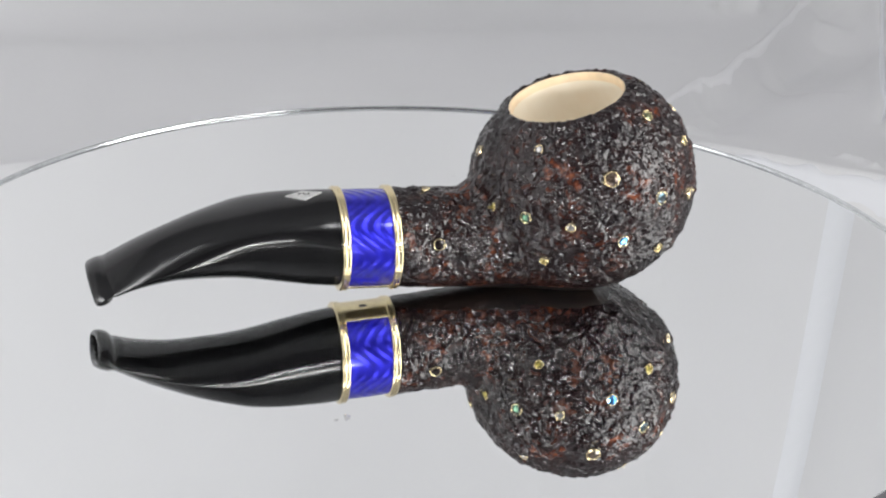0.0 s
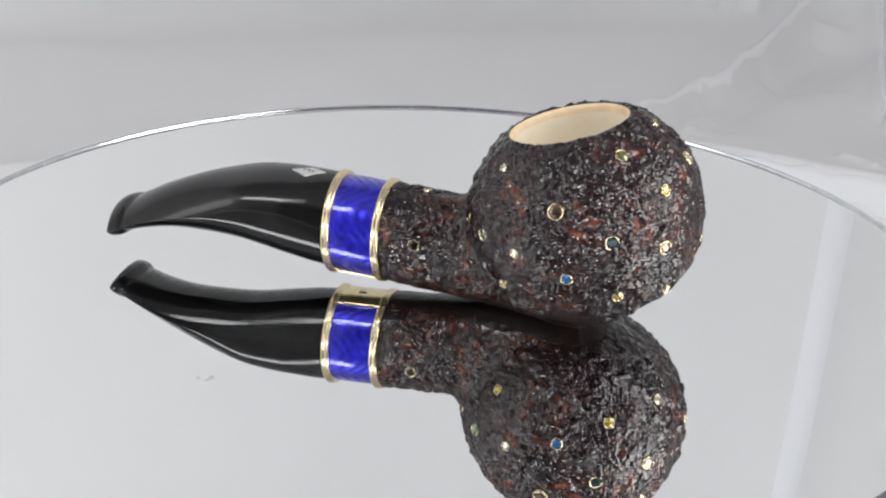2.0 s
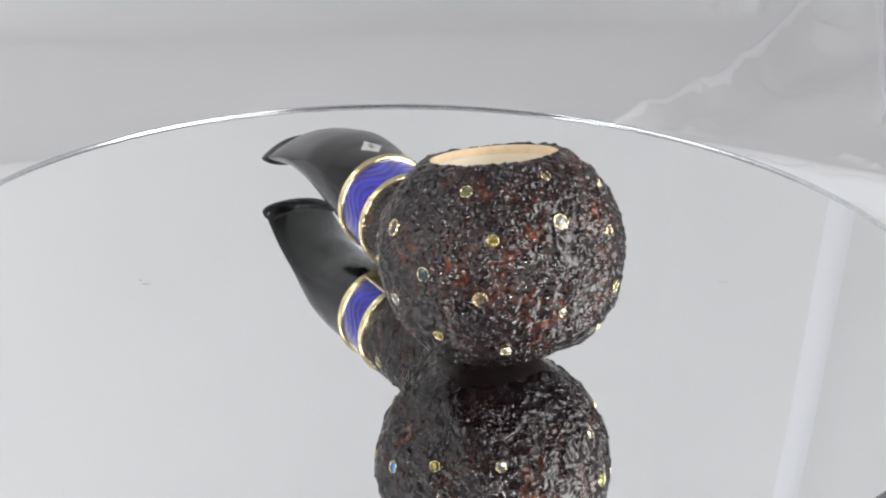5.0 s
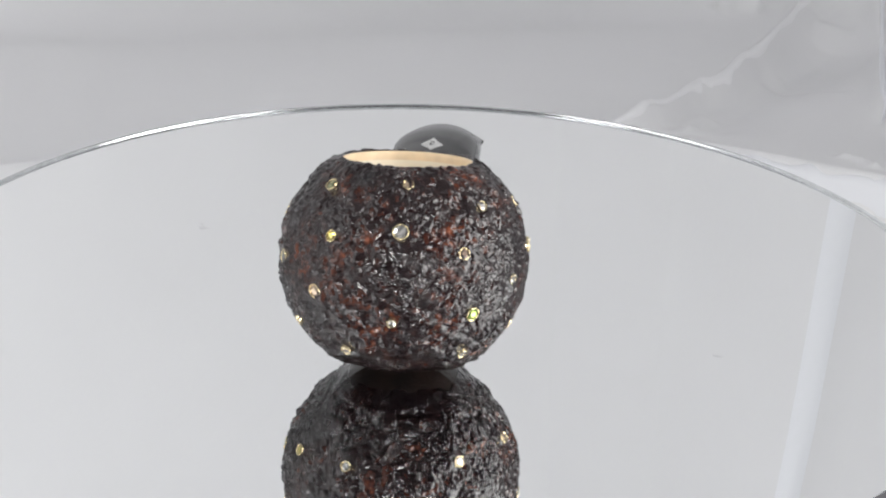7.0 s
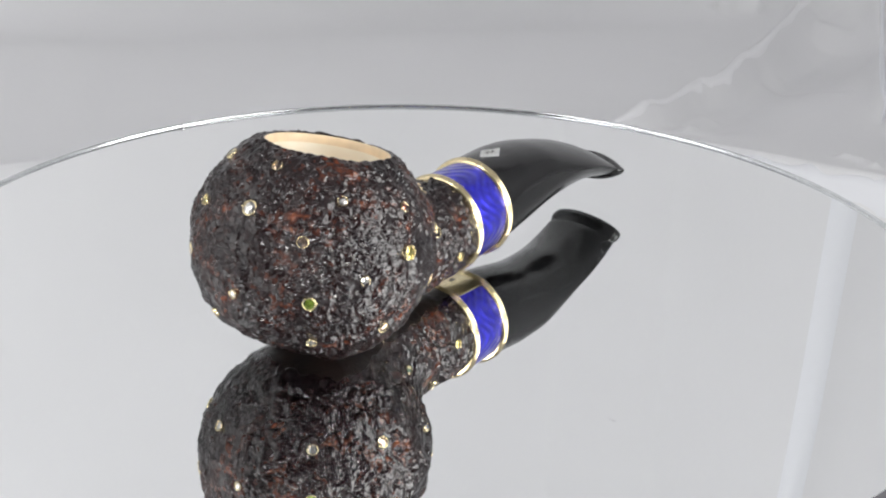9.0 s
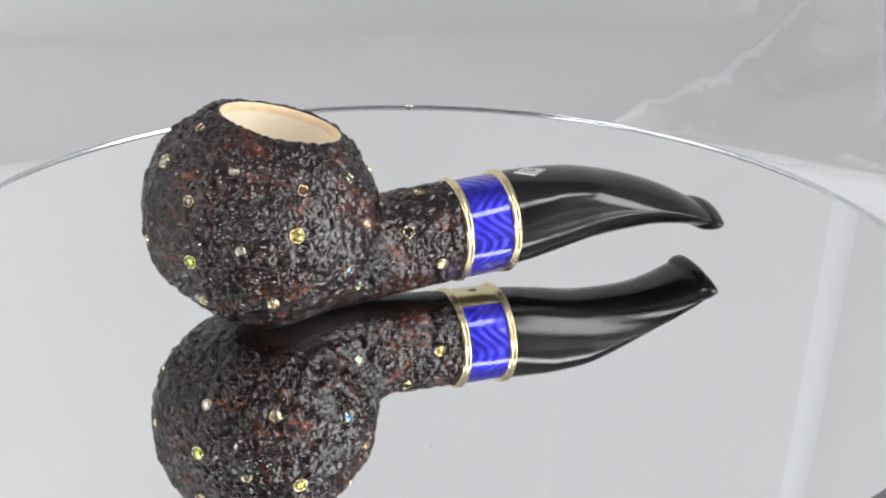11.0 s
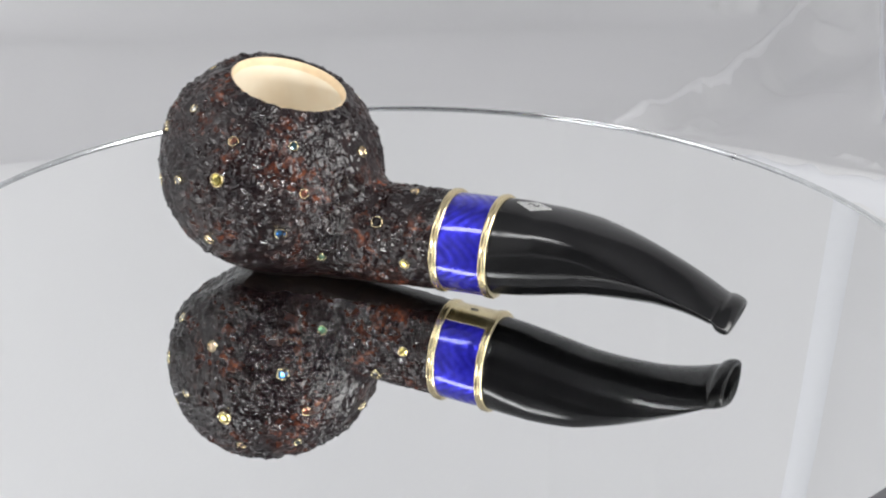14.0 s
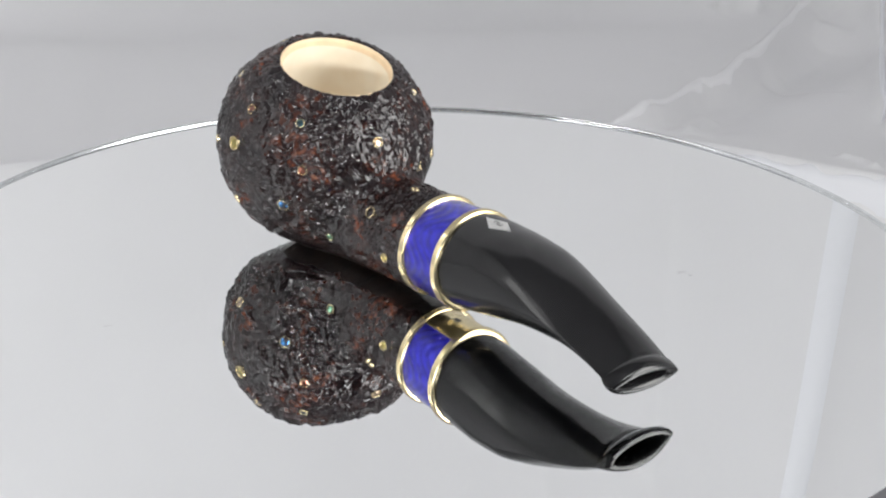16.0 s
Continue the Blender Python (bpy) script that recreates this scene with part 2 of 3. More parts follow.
def lit_strip(points, width, parent, salt, cloth=LIT_CLOTH):
    """A paler strip along a crease of the cloth, painting the light it catches."""
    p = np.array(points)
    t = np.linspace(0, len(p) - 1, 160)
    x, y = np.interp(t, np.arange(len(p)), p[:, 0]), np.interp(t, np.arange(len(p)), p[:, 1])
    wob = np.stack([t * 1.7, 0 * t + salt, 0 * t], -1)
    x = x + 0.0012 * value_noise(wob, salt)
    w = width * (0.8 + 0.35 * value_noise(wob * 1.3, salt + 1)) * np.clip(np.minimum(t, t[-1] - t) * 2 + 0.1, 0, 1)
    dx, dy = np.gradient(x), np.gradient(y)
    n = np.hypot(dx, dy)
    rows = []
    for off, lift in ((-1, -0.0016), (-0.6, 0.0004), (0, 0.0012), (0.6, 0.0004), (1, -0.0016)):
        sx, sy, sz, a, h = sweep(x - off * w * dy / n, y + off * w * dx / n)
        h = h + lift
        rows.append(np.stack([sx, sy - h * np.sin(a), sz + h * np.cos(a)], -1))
    return piece("lit_strip", np.concatenate(rows), grid_faces(5, 160, False, True), cloth, parent, "paler strip painting the light on a fold")


def backdrop():
    """The cloth sweep: floor of the tent, bending up into its back."""
    xs = np.concatenate([np.linspace(-SIDE, -0.25, 30)[:-1], np.linspace(-0.25, 0.28, 340)[:-1], np.linspace(0.28, SIDE, 26)])
    ys = np.concatenate([np.linspace(FRONT_Y, 0.13, 60)[:-1], np.linspace(0.13, 0.52, 320)[:-1], np.linspace(0.52, FRONT_Y + FLAT + ARC + UP, 130)])
    x, y, z, a, h = sweep(*np.meshgrid(xs, ys))
    v = np.stack([x, y - h * np.sin(a), z + h * np.cos(a)], -1).reshape(-1, 3)
    ob = piece("backdrop", v, grid_faces(len(ys), len(xs), False), CLOTH)
    sol = ob.modifiers.new("thickness", "SOLIDIFY")
    sol.thickness, sol.offset = 0.002, -1
    # the bright bands of light on the folds are laid on as paler strips
    lit_strip(CREASE, 0.0030, ob, 3, LIT_FOLD)
    lit_strip(SIDE_SEAM, 0.0018, ob, 7)
    lit_strip(BACK_SEAM, 0.0095, ob, 9)
    lit_strip(((0.0978, 0.1950), (0.1159, 0.1870), (0.1300, 0.1810), (0.1434, 0.1757), (0.2, 0.155)), 0.0045, ob, 13)
    lit_strip(((-0.095, 0.1665), (-0.1175, 0.1595), (-0.143, 0.1517), (-0.21, 0.1315)), 0.0045, ob, 15)
    return tagged(ob, "white creased cloth sweep of a photo tent", "backdrop", kind="structure")


def slab(name, lo, hi, mat, label):
    bm = bmesh.new()
    bmesh.ops.create_cube(bm, size=1.0)
    for v in bm.verts:
        v.co = [lo[i] + (v.co[i] + 0.5) * (hi[i] - lo[i]) for i in range(3)]
    return tagged(part(name, bm, mat), label, "wall", kind="structure")


def tent():
    backdrop()
    t, w = 0.01, SIDE + 0.006
    lo = FLOOR_Z - 0.02
    slab("wall_left", (-w - t, FRONT_Y, lo), (-w, BACK_Y + 0.02, TOP), CLOTH, "white cloth side of the photo tent")
    slab("wall_right", (w, FRONT_Y, lo), (w + t, BACK_Y + 0.02, TOP), CLOTH, "white cloth side of the photo tent")
    # unseen dark wall in place of an open front and the room beyond
    slab("wall_front", (-w - t, FRONT_Y - t, lo), (w + t, FRONT_Y, TOP), FRONT, "unseen dark wall standing in for the open front")
    # unseen top, greyed so that the pipe reflects less white from above
    ob = slab("ceiling", (-w - t, FRONT_Y - t, TOP), (w + t, BACK_Y + 0.02, TOP + t), CEIL, "unseen grey cloth top, toned to darken reflections")
    tagged(ob, category="ceiling")


tent()


# ---- the mirror on its turntable ----
DISC_R, DISC_TOP, DISC_THICK = 0.1151, 0.0002, 0.004


def disc():
    root = tagged(new("mirror_turntable"), "round frameless mirror turning on a turntable", "mirror")
    n = 256
    a = np.linspace(0, 2 * np.pi, n, endpoint=False)

    def ring(r, z):
        return np.stack([r * np.cos(a), r * np.sin(a), 0 * a + z], -1)

    v = np.concatenate([ring(DISC_R - 0.0007, DISC_TOP), [[0, 0, DISC_TOP]]])
    piece("mirror_face", v, [(j, (j + 1) % n, n) for j in range(n)], MIRROR, root, "clear silvered mirror face", False)
    prof = [(DISC_R - 0.0007, DISC_TOP), (DISC_R - 0.0006, 0.00065), (DISC_R - 0.0004, 0.00092), (DISC_R - 0.0002, 0.00095)]
    v = np.concatenate([ring(*q) for q in prof])
    piece("mirror_edge", v, grid_faces(len(prof), n, True, True), EDGE, root, "polished glass edge")
    prof = [(DISC_R - 0.0002, 0.00095), (DISC_R, 0.0007), (DISC_R, -0.0030), (DISC_R - 0.0008, -DISC_THICK), (0.02, -DISC_THICK)]
    v = np.concatenate([ring(*q) for q in prof])
    piece("backing", v, grid_faces(len(prof), n, True, True), TABLE, root, "dark painted back of the mirror")
    prof = [(0.001, -DISC_THICK - 0.0002), (0.075, -DISC_THICK), (0.078, -0.008), (0.078, -0.018), (0.088, -0.022), (0.09, FLOOR_Z + 0.008), (0.001, FLOOR_Z + 0.008)]
    v = np.concatenate([ring(*q) for q in prof])
    piece("base", v, grid_faces(len(prof), n, True, True), TABLE, root, "dark plastic turntable base", False)
    for x, y, r, k in ((-0.0130, -0.0568, 0.0006, 1.8), (0.0077, 0.0660, 0.0003, 3.0), (-0.0150, -0.0580, 0.0004, 1.0)):
        m = np.linspace(0, 2 * np.pi, 14, endpoint=False)
        w = 1 + 0.3 * np.sin(3 * m + x * 900) + 0.15 * np.sin(5 * m + y * 700)
        v = np.stack([x + r * w * np.cos(m), y + r * k * w * np.sin(m), 0 * m + DISC_TOP + 0.00002], -1)
        v = np.concatenate([v, [[x, y, DISC_TOP + 0.00006]]])
        piece("smudge", v, [(j, (j + 1) % 14, 14) for j in range(14)], SMUDGE, root, "faint dried smudge")
    # a nick in the glass edge
    m, k = np.linspace(0, 2 * np.pi, 12, endpoint=False), radians(263.0)
    out, along = np.array([math.cos(k), math.sin(k), 0]), np.array([-math.sin(k), math.cos(k), 0])
    rows = [np.array([(DISC_R - 0.0005) * out + (0, 0, z)] * 12) + r * (0.0011 * np.cos(m)[:, None] * along + (0.0005 + 0.0001 * np.sin(3 * m))[:, None] * np.sin(m)[:, None] * out)
            for r, z in ((1.0, 0.0006), (0.9, 0.0010), (0.55, 0.00112), (0.1, 0.00115))]
    piece("nick", np.concatenate(rows), grid_faces(4, 12), SMUDGE, root, "bright chipped nick in the edge")
    return root


DISC = disc()

# ---- the pipe ----
R = 32.8
CZ = 32.9
TILT = radians(13.8)
RIM = 25.7                        # distance of the rim's plane from the bowl's centre
HOLE = 16.7
PIPE = tagged(new("tobacco_pipe"), "dark rusticated briar smoking pipe set with small jewels", "pipe")


def axis_z(u):
    return 18.05 + 0.05 * (u - 57.0)


SHANK = 14.15


def body_distance(p):
    """Signed distance to ball and shank, blended by a fillet."""
    ball = np.sqrt(p[:, 0] ** 2 + p[:, 1] ** 2 + (p[:, 2] - CZ) ** 2) - R
    # the front of the heel is cut back a little
    heel = (p[:, 0] * -0.53 + (p[:, 2] - CZ) * -0.848) / np.maximum(ball + R, 1e-6)
    cut = np.clip((heel - 0.85) / 0.15, 0, 1)
    ball = ball + 2.2 * cut * cut * (3 - 2 * cut)
    # the shoulder tapers towards the rim, most on the stem's side
    top = (p - CENTRE) @ AX / np.maximum(ball + R, 1e-6)
    top = np.clip((top - 0.20) / 0.55, 0, 1)
    ball = ball + (0.95 + 0.5 * np.clip(p[:, 0] / 20, 0, 1)) * top * top * (3 - 2 * top)
    z = p[:, 2] - axis_z(p[:, 0])
    z = np.where(z < 0, z / (1.03 + 0.09 * np.clip((57 - p[:, 0]) / 27, 0, 1.3)), z)      # fuller underside towards the bowl
    tube = np.sqrt(p[:, 1] ** 2 + z ** 2) - SHANK
    tube = np.where(p[:, 0] < 0, np.maximum(tube, -p[:, 0]), tube)
    k = 6.0
    h = np.clip(0.5 + 0.5 * (tube - ball) / k, 0, 1)
    return tube * (1 - h) + ball * h - k * h * (1 - h)


def relief(p):
    """Carved, pitted relief of the briar, in drawing units: rounded crumbs of two sizes between worn grooves."""
    w = p + 2.0 * np.stack([value_noise(p * 0.5, s) for s in (11, 12, 13)], -1)
    d1, d2 = cells(w * 0.17, 21)
    e1, e2 = cells(w * 0.33 + 7.3, 41)
    f1, f2 = cells(w * 0.80 + 3.1, 61)
    a = np.clip((d2 - d1) * 1.6, 0, 1)
    b = np.clip((e2 - e1) * 1.5, 0, 1)
    a, b = a * (2 - a), b * (2 - b)
    rough = value_noise(p * 0.13, 31)
    carved = np.clip((p[:, 2] - 2.0) / 7.0, 0.12, 1)      # the underside is left smoother
    return carved * (0.40 * (a - 0.6) + (0.52 + 0.40 * rough) * (b - 0.6) + 0.50 * value_noise(p * 0.34, 33) + 0.20 * (np.clip((f2 - f1) * 1.5, 0, 1) - 0.5) * np.clip(0.6 + value_noise(p * 0.2, 37), 0, 1.3) + 0.25 * rough)


def march(origin, way, far):
    """Where rays from inside leave the body."""
    lo, hi = np.zeros(len(way)), np.full(len(way), far)
    for _ in range(26):
        mid = (lo + hi) / 2
        inside = body_distance(origin + way * mid[:, None]) < 0
        lo, hi = np.where(inside, mid, lo), np.where(inside, hi, mid)
    return origin + way * lo[:, None]


def normal_at(p):
    g = np.stack([body_distance(p + e) - body_distance(p - e) for e in np.eye(3) * 0.05], -1)
    return g / np.linalg.norm(g, axis=-1, keepdims=True)


AX = np.array([math.sin(TILT), 0, math.cos(TILT)])      # the chamber's axis
BX = np.array([math.cos(TILT), 0, -math.sin(TILT)])
BY = np.array([0, 1.0, 0])
CENTRE = np.array([0, 0, CZ])


def bowl():
    cols = 600
    a = np.linspace(0, 2 * np.pi, cols, endpoint=False)
    side = np.cos(a)[:, None] * BX + np.sin(a)[:, None] * BY
    edge = math.acos(RIM / (R - 1.1))
    angles = np.linspace(edge + 0.035, math.pi - 0.004, 290)
    rings, fades = [], []
    # rounded rim
    for r, d, f in ((HOLE - 0.1, RIM - 2.0, 0.0), (HOLE, RIM - 0.7, 0.5), (HOLE + 0.35, RIM - 0.15, 0.8), (HOLE + 0.8, RIM, 0.9), (HOLE + 1.3, RIM - 0.05, 1.0), (HOLE + 1.8, RIM - 0.3, 1.0)):
        rings.append(CENTRE + AX * d + side * r)
        fades.append(np.full(cols, f))
    rows = [np.concatenate(rings)]
    for t in angles:
        way = AX * math.cos(t) + side * math.sin(t)
        rows.append(march(CENTRE, way, 60.0))
        fades.append(np.ones(cols))
    p = np.concatenate(rows)
    nrm = p - CENTRE
    nrm /= np.linalg.norm(nrm, axis=-1, keepdims=True)
    far = p[:, 0] > 15
    nrm[far] = normal_at(p[far])
    p2 = p + nrm * (relief(p) * np.concatenate(fades))[:, None]
    p2[:, 2] = np.maximum(p2[:, 2], 0.28)
    faces = [f for f in grid_faces(len(p) // cols, cols, True, True) if not all(p[i, 0] > 27.5 and p[i, 2] < 52 for i in f)]
    # shank: rings round its own axis
    n2 = 300
    us = np.concatenate([27.2 + (np.linspace(0, 1, 40) ** 1.6) * 8, np.linspace(35.3, 56.6, 70)])
    b = np.linspace(0, 2 * np.pi, n2, endpoint=False)
    q = []
    for u in us:
        lift = np.clip((33 - u) / 6, 0, 1)
        o = np.array([u, 0, axis_z(u) + 5.0 * lift])
        way = np.stack([0 * b, np.cos(b), np.sin(b)], -1)
        q.append(march(np.broadcast_to(o, way.shape), way, 40.0))
    q = np.concatenate(q)
    q2 = q + normal_at(q) * relief(q)[:, None]
    q2[:, 2] = np.maximum(q2[:, 2], 0.28)
    faces += grid_faces(len(us), n2, True, True, len(p))
    v = np.concatenate([p2, q2])
    ob = piece("bowl", place(v), faces, BRIAR, PIPE, "black-brown rusticated briar bowl and shank")
    # the underside is smooth, and its shade is painted in as darker briar
    ob.data.materials.append(SHADED_BRIAR)
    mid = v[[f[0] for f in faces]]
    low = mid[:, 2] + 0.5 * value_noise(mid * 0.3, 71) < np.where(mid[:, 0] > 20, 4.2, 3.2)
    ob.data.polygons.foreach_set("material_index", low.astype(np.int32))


bowl()


def lathe_bowl(name, prof, mat, label, cols=128):
    a = np.linspace(0, 2 * np.pi, cols, endpoint=False)
    side = np.cos(a)[:, None] * BX + np.sin(a)[:, None] * BY
    v = np.concatenate([CENTRE + AX * d + side * r for r, d in prof])
    return piece(name, place(v), grid_faces(len(prof), cols, True, False), mat, PIPE, label)


lathe_bowl("lining_rim", [(HOLE + 0.6, RIM - 1.2), (HOLE + 0.25, RIM - 0.5), (HOLE - 0.1, RIM - 0.45), (HOLE - 0.4, RIM - 0.8), (HOLE - 0.6, RIM - 1.6), (HOLE - 0.75, RIM - 2.8)],
           STAIN, "tan-stained rim of the lining")
lathe_bowl("chamber_lining", [(HOLE - 0.75, RIM - 2.8), (HOLE - 0.85, RIM - 3.2), (HOLE - 1.0, RIM - 5), (HOLE - 1.6, RIM - 12), (HOLE - 2.6, RIM - 24), (HOLE - 5, RIM - 33),
           (HOLE - 9, RIM - 38), (0.4, RIM - 40)], MEER, "cream meerschaum lining of the chamber")


def along_axis(name, prof, mat, label="", cols=160, parent=None):
    """A turned piece round the shank's axis: (place along it, radius)."""
    b = np.linspace(0, 2 * np.pi, cols, endpoint=False)
    v = np.concatenate([np.stack([0 * b + u, r * np.cos(b), axis_z(u) + r * np.sin(b)], -1) for u, r in prof])
    return piece(name, place(v), grid_faces(len(prof), cols, True, True), mat, parent or PIPE, label)


def gold_ring(u):
    prof = [(u - 1.25, 12.5), (u - 1.25, 14.3), (u - 1.0, 14.85), (u - 0.6, 15.05), (u - 0.2, 14.85), (u - 0.05, 14.65), (u + 0.1, 14.85),
            (u + 0.5, 15.15), (u + 0.95, 14.95), (u + 1.25, 14.4), (u + 1.25, 12.5)]
    return along_axis("gold_ring", prof, GOLD, "polished double-beaded gold ring")


BAND0, BAND1 = 57.6, 72.4
gold_ring(BAND0)
gold_ring(BAND1)


def band():
    us = np.linspace(BAND0 + 1.0, BAND1 - 1.0, 13)
    rows = [(u, 13.98 + 0.18 * math.sin(math.pi * i / 12)) for i, u in enumerate(us)]
    ob = along_axis("enamel_band", rows, ENAMEL, "royal blue guilloche enamel band", 200)
    at = ob.data.attributes.new("band", "FLOAT_VECTOR", "POINT")
    vals = []
    for i in range(len(rows)):
        for j in range(200):
            vals += [(us[i] - us[0]) / (us[-1] - us[0]), (j / 200 + 0.25) % 1.0 * 2, 0.0]
    at.data.foreach_set("vector", vals)


band()


def plate():
    """The gold plate on the underside of the band."""
    us = np.linspace(BAND0 + 0.9, BAND1 - 0.9, 5)
    b = np.radians(np.linspace(270 - 26, 270 + 26, 24))
    def sheet(r):
        return np.concatenate([np.stack([0 * b + u, r * np.cos(b), axis_z(u) + r * np.sin(b)], -1) for u in us])
    v = np.concatenate([sheet(14.55), sheet(13.5)])
    n = len(us) * 24
    f = grid_faces(len(us), 24, False, True) + grid_faces(len(us), 24, False, False, n)
    for i in range(len(us) - 1):
        for j in (0, 23):
            f.append((i * 24 + j, (i + 1) * 24 + j, n + (i + 1) * 24 + j, n + i * 24 + j))
    ob = piece("gold_plate", place(v), f, GOLD, PIPE, "plain gold hallmark plate under the band")
    bm = bmesh.new()
    bmesh.ops.create_cube(bm, size=1.0)
    for w in bm.verts:
        w.co = place((65.2 + w.co.x * 2.2, w.co.y * 1.2 + 0.6, axis_z(65) - 14.55 + w.co.z * 0.2))
    part("stamp", bm, DARK, ob, "small dark stamped mark")


plate()


def curve(u, knots):
    return float(np.interp(u, [k[0] for k in knots], [k[1] for k in knots]))


MID = ((72, 18.95), (80, 20.0), (90, 21.05), (98, 21.6), (104, 21.4), (110, 20.9), (116, 20.0), (122, 18.8), (128, 17.1), (134, 14.9), (139, 12.7), (144, 10.6))
TALL = ((72, 13.9), (80, 13.6), (90, 12.65), (98, 11.2), (106, 9.4), (114, 7.7), (122, 5.9), (130, 4.4), (136, 3.3), (144, 2.7))
WIDE = ((72, 13.9), (80, 13.75), (90, 13.5), (100, 13.5), (110, 13.35), (120, 13.0), (130, 12.5), (137, 12.1), (144, 11.7))


def smoothed(knots, u):
    return sum(curve(u + d, knots) * w for d, w in ((-3, 0.15), (-1.5, 0.2), (0, 0.3), (1.5, 0.2), (3, 0.15)))


def stem_ring(u, tall, wide, mid, lens, cols, lean):
    """One section of the stem: round, going over to a flat section with a creased shoulder."""
    b = np.linspace(0, 2 * np.pi, cols, endpoint=False) + 0.35 * lens * np.sin(2 * np.linspace(0, 2 * np.pi, cols, endpoint=False)) * -0.5
    c, s = np.cos(b), np.sin(b)
    h = np.abs(s)
    late = np.clip((u - 98) / 29, 0, 1)
    late = late * late * (3 - 2 * late)
    full = np.clip((u - 75) / 12, 0, 1) * (1 - late)      # fuller shoulders before the top flattens
    up = h ** (1 - 0.34 * full + 0.85 * late) * (1 - 0.075 * full)      # flat arched top, meeting the underside in a crease
    z = tall * np.where(s >= 0, up, -h ** (1 + 0.5 * lens) * (1 + 0.22 * lens * (u < 138.2)))
    roll = 0.085 * np.clip((u - 73) / 14, 0, 1)           # the mouthpiece sits a little turned in the shank
    y, z = wide * c + roll * z, z - roll * wide * c
    u = 75 + (u - 75) * 0.988 if u > 75 else u
    return np.stack([u + z * lean, y, mid + z], -1)


def stem():
    cols = 160
    rings = []
    for u in [73.0, 73.8, 74.4] + list(np.linspace(75.5, 138.0, 60)):
        lens = np.clip((u - 88) / 36, 0, 1)
        lens = lens * lens * (3 - 2 * lens)
        slope = (smoothed(MID, u + 1) - smoothed(MID, u - 1)) / 2
        k = 0.985 if u == 73.0 else 1.0
        slope *= np.clip((u - 73) / 7, 0, 1)
        rings.append(stem_ring(u, smoothed(TALL, u) * k, smoothed(WIDE, u) * k, smoothed(MID, u), lens, cols, -slope))
    # button: the flared lip with its slot
    for u, t, w, lens in ((138.6, 3.2, 11.8, 0.8), (139.2, 3.8, 12.2, 0.5), (140.0, 4.2, 12.5, 0.35), (141.2, 4.3, 12.6, 0.3), (142.4, 4.1, 12.4, 0.3), (143.2, 3.7, 11.9, 0.3), (143.5, 3.1, 11.0, 0.3),
                          (143.4, 2.5, 9.9, 0.3), (142.6, 2.0, 9.2, 0.3), (140.5, 1.4, 8.0, 0.3), (134.0, 0.8, 4.0, 0.2), (130.0, 0.3, 0.8, 0)):
        rings.append(stem_ring(u, t, w, smoothed(MID, u), lens, cols, 0.32))
    piece("stem", place(np.concatenate(rings)), grid_faces(len(rings), cols, True, True), BLACK, PIPE, "glossy black bent mouthpiece with a slotted lip")


stem()


def emblem():
    """The small silver lozenge let into the stem's top."""
    u0, z0 = 82.3, smoothed(MID, 82.3) + smoothed(TALL, 82.3) - 0.6
    bm = bmesh.new()
    tall = -0.035
    pts = [(-5.2, 0), (0, -3.3), (5.2, 0), (0, 3.3)]
    top, low = [], []
    for du, dv in pts:
        drop = -dv * dv / 27
        top.append(bm.verts.new(place((u0 + du, dv, z0 + tall * du + drop + 0.25))))
        low.append(bm.verts.new(place((u0 + du * 1.05, dv * 1.05, z0 + tall * du + drop - 1.2))))
    peak = bm.verts.new(place((u0, 0, z0 + 0.35)))
    for i in range(4):
        j = (i + 1) % 4
        bm.faces.new((top[i], top[j], peak))
        bm.faces.new((top[j], top[i], low[i], low[j]))
    ob = part("emblem", bm, SILVER, PIPE, "small silver lozenge inlay")
    for du, dv, lu, lv in ((-1.5, 0.1, 0.35, 1.2), (-0.1, 0.0, 0.35, 1.4), (1.3, -0.1, 0.35, 1.2), (-0.8, 0.4, 0.9, 0.35), (0.7, -0.5, 0.9, 0.35)):
        bm = bmesh.new()
        bmesh.ops.create_cube(bm, size=1.0)
        for w in bm.verts:
            w.co = place((u0 + du + w.co.x * lu, dv + w.co.y * lv, z0 + 0.30 + tall * du * 0.5 - dv * dv / 40 + w.co.z * 0.16))
        part("engraved_mark", bm, DARK, ob, "dark engraved mark")


emblem()

# ---- jewels ----
STONES = {}


def stone_material(name, colour):
    mat, nodes, links, bsdf = material("stone_" + name)
    n = noise_of(nodes, links, 900.0, 2.0)
    r = ramp_of(nodes, [(0.35, tuple(c * 0.35 for c in colour)), (0.65, tuple(min(1, c * 1.15) for c in colour))])
    links.new(n.outputs["Fac"], r.inputs["Fac"])
    links.new(r.outputs["Color"], bsdf.inputs["Base Color"])
    set_in(bsdf, Metallic=0.75, Roughness=0.10, Coat_Weight=0.8, Coat_Roughness=0.03)
    STONES[name] = mat


for stone, tone in (("clear", (0.80, 0.78, 0.74)), ("yellow", (0.60, 0.50, 0.12)), ("green", (0.20, 0.42, 0.26)), ("blue", (0.05, 0.26, 0.62)), ("teal", (0.05, 0.12, 0.15)), ("olive", (0.26, 0.28, 0.14)),
                    ("black", (0.03, 0.02, 0.018)), ("garnet", (0.36, 0.14, 0.09)), ("champagne", (0.62, 0.47, 0.32)), ("lime", (0.30, 0.42, 0.06)), ("smoky", (0.22, 0.16, 0.12))):
    stone_material(stone, tone)


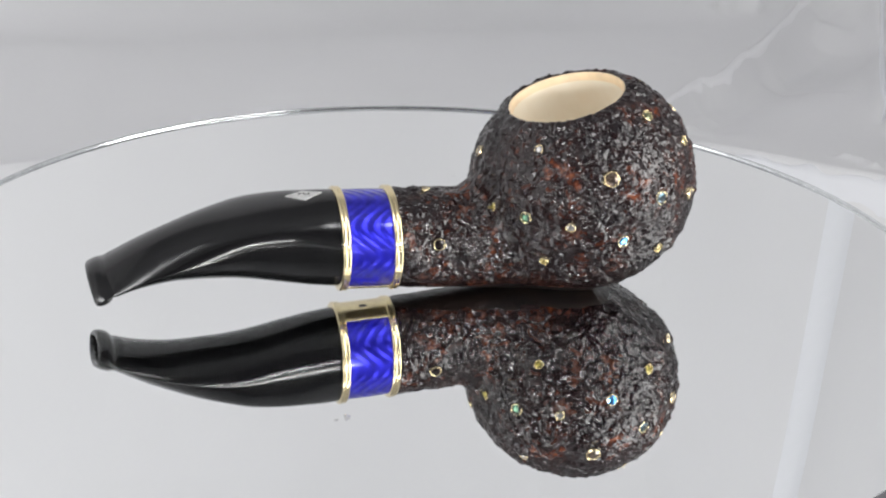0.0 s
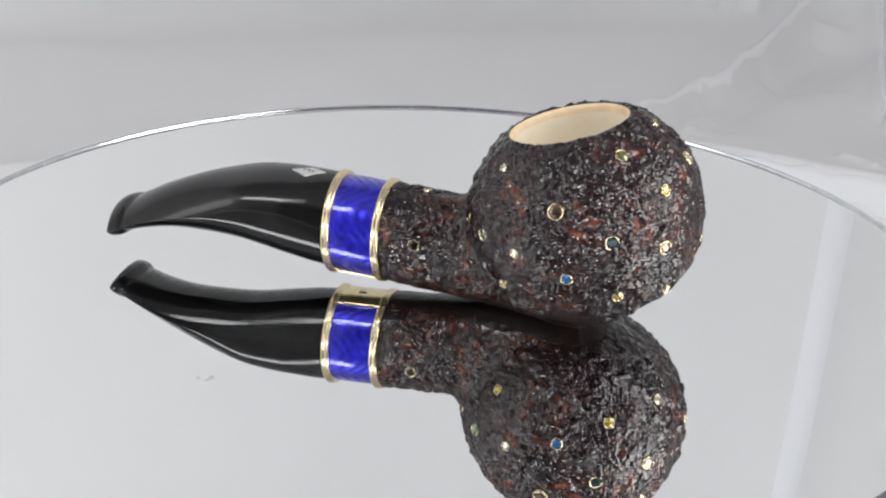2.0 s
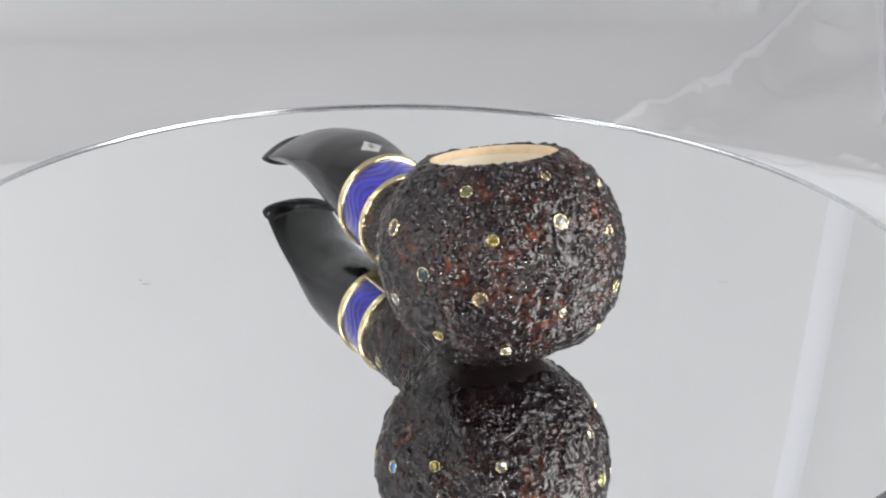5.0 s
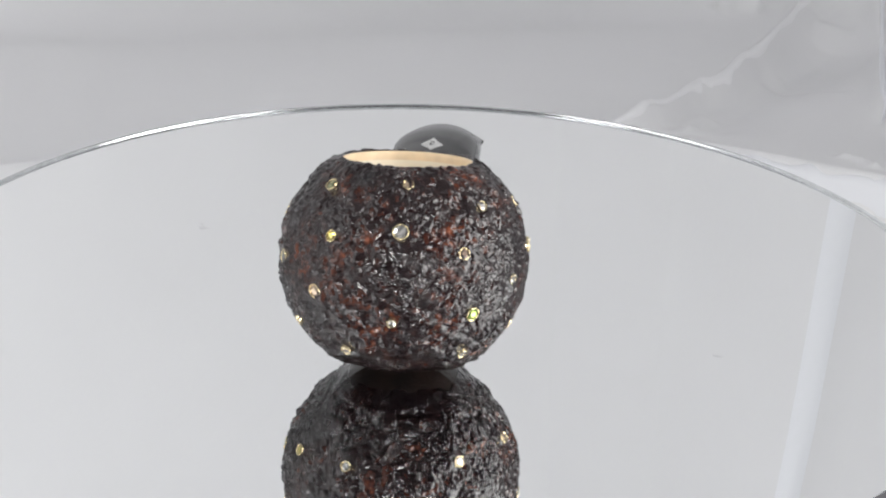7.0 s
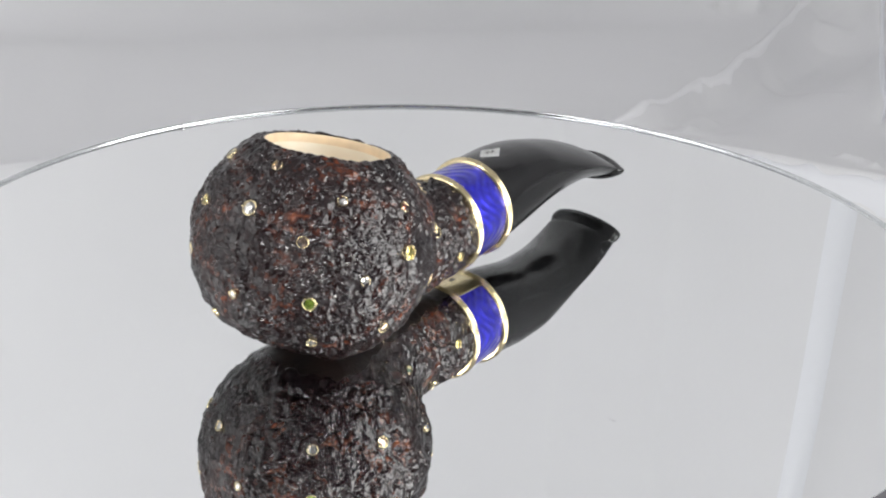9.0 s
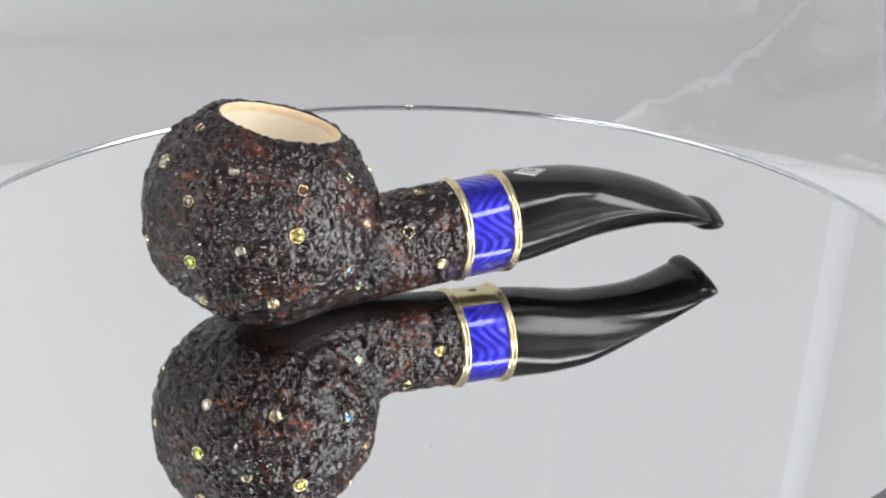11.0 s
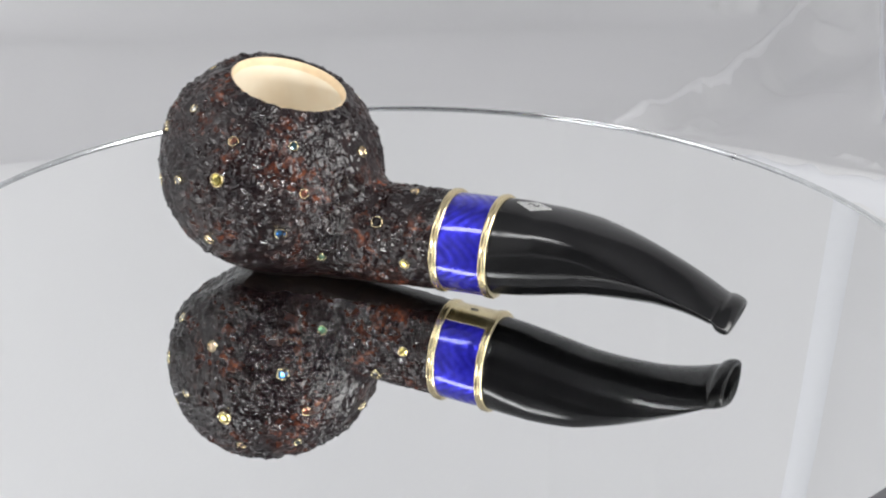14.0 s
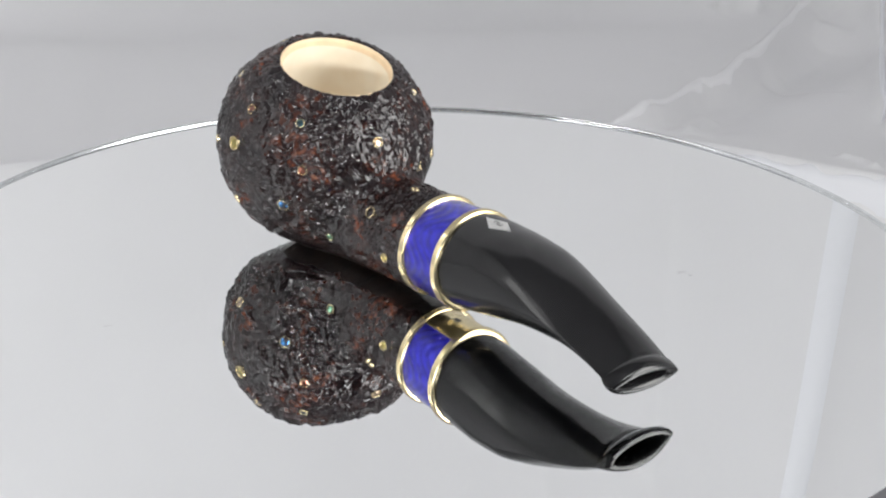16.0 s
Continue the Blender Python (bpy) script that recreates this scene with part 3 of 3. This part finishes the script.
def jewel(u, v, z, size, stone):
    """A faceted round stone in a gold collar, seated on the surface nearest to the point."""
    p = np.array([[u, v, z]], float)
    for _ in range(4):
        n = normal_at(p)
        p = p - n * body_distance(p)[:, None]
    p, n = p[0], normal_at(p)[0]
    a = np.cross(n, (0.3, 0.2, 0.93))
    a /= np.linalg.norm(a)
    b = np.cross(n, a)
    r = size * 0.86
    cols = 20
    w = np.linspace(0, 2 * np.pi, cols, endpoint=False)

    def rings(prof, m=w):
        return np.concatenate([p + n * d + (np.cos(m)[:, None] * a + np.sin(m)[:, None] * b) * q for q, d in prof])

    prof = [(r * 1.02, -1.6), (r * 1.00, 0.10), (r * 0.96, 0.22), (r * 0.90, 0.22), (r * 0.85, 0.06), (r * 0.83, -0.4)]
    collar = piece("jewel", place(rings(prof)), grid_faces(len(prof), cols, True, False), GOLD, PIPE, "%s stone in a gold collar" % stone)
    m = np.linspace(0, 2 * np.pi, 8, endpoint=False)
    prof = [(r * 0.86, -0.14), (r * 0.80, 0.02), (r * 0.46, 0.22)]
    v2 = np.concatenate([rings(prof, m), [p + n * 0.22]])
    f = grid_faces(3, 8, True, False) + [(16 + j, 16 + (j + 1) % 8, 24) for j in range(8)]
    piece("stone", place(v2), f, STONES[stone], collar, "", False)


jewel(19.3, 18.4, 49.0, 1.6, "clear")
jewel(-12.1, 17.3, 56.4, 2.0, "olive")
jewel(1.9, 30.5, 43.6, 2.6, "smoky")
jewel(31.3, 12.5, 30.8, 2.0, "yellow")
jewel(23.5, 22.5, 30.7, 2.1, "green")
jewel(12.6, 29.7, 29.9, 1.6, "clear")
jewel(-2.2, 31.9, 25.3, 2.0, "blue")
jewel(46.0, 12.8, 20.3, 2.0, "black")
jewel(18.5, 23.5, 15.9, 1.6, "yellow")
jewel(-12.7, 27.9, 36.4, 2.3, "teal")
jewel(-24.1, 15.8, 47.7, 1.8, "yellow")
jewel(-23.8, -16.4, 44.6, 1.8, "smoky")
jewel(-25.9, 19.8, 33.2, 2.3, "champagne")
jewel(-15.3, 26.0, 19.4, 1.8, "yellow")
jewel(-32.2, -0.2, 28.6, 1.4, "clear")
jewel(-17.0, -2.4, 59.4, 1.7, "champagne")
jewel(-13.5, -20.7, 53.4, 1.6, "clear")
jewel(-26.7, -1.6, 50.8, 2.4, "clear")
jewel(-25.4, -19.6, 29.2, 2.2, "lime")
jewel(2.8, -27.9, 48.5, 1.7, "garnet")
jewel(-0.4, -32.3, 38.0, 2.4, "yellow")
jewel(21.9, -23.1, 34.8, 1.7, "garnet")
jewel(16.7, -27.0, 22.4, 2.1, "blue")
jewel(39.4, -12.8, 25.4, 2.0, "black")
jewel(48.9, -14.2, 14.3, 1.7, "yellow")
jewel(-14.7, -29.0, 34.3, 1.6, "clear")
jewel(30.2, -2.8, 41.3, 1.9, "champagne")
jewel(24.2, -16.6, 11.2, 1.6, "green")
jewel(-25.9, 11.9, 17.3, 1.7, "clear")
jewel(-21.7, -17.2, 16.2, 1.7, "clear")
jewel(-5.7, -28.0, 17.4, 1.9, "champagne")
jewel(18.9, -22.2, 48.1, 1.5, "teal")
jewel(46.5, -1.3, 31.9, 1.5, "champagne")


# ---- what turns ----
def angle_at(t):
    """The turntable's angle in degrees: a steady turn with a slow drift."""
    s = t / 8 - 1
    return -math.degrees(0.26819 * t - 0.0262 * (s * s - 1) - 0.0430 * (s ** 3 - s))


def motions():
    rows = [(t * 0.5, pose(0, 0, 0, 0, 0, angle_at(t * 0.5))) for t in range(33)]
    walk(PIPE, rows)
    # the mirror lies a fifth of a degree out of true on its turntable
    walk(DISC, [(t * 0.5, pose(0, 0, 0.00012, -0.05, 0.2, angle_at(t * 0.5))) for t in range(33)])


motions()
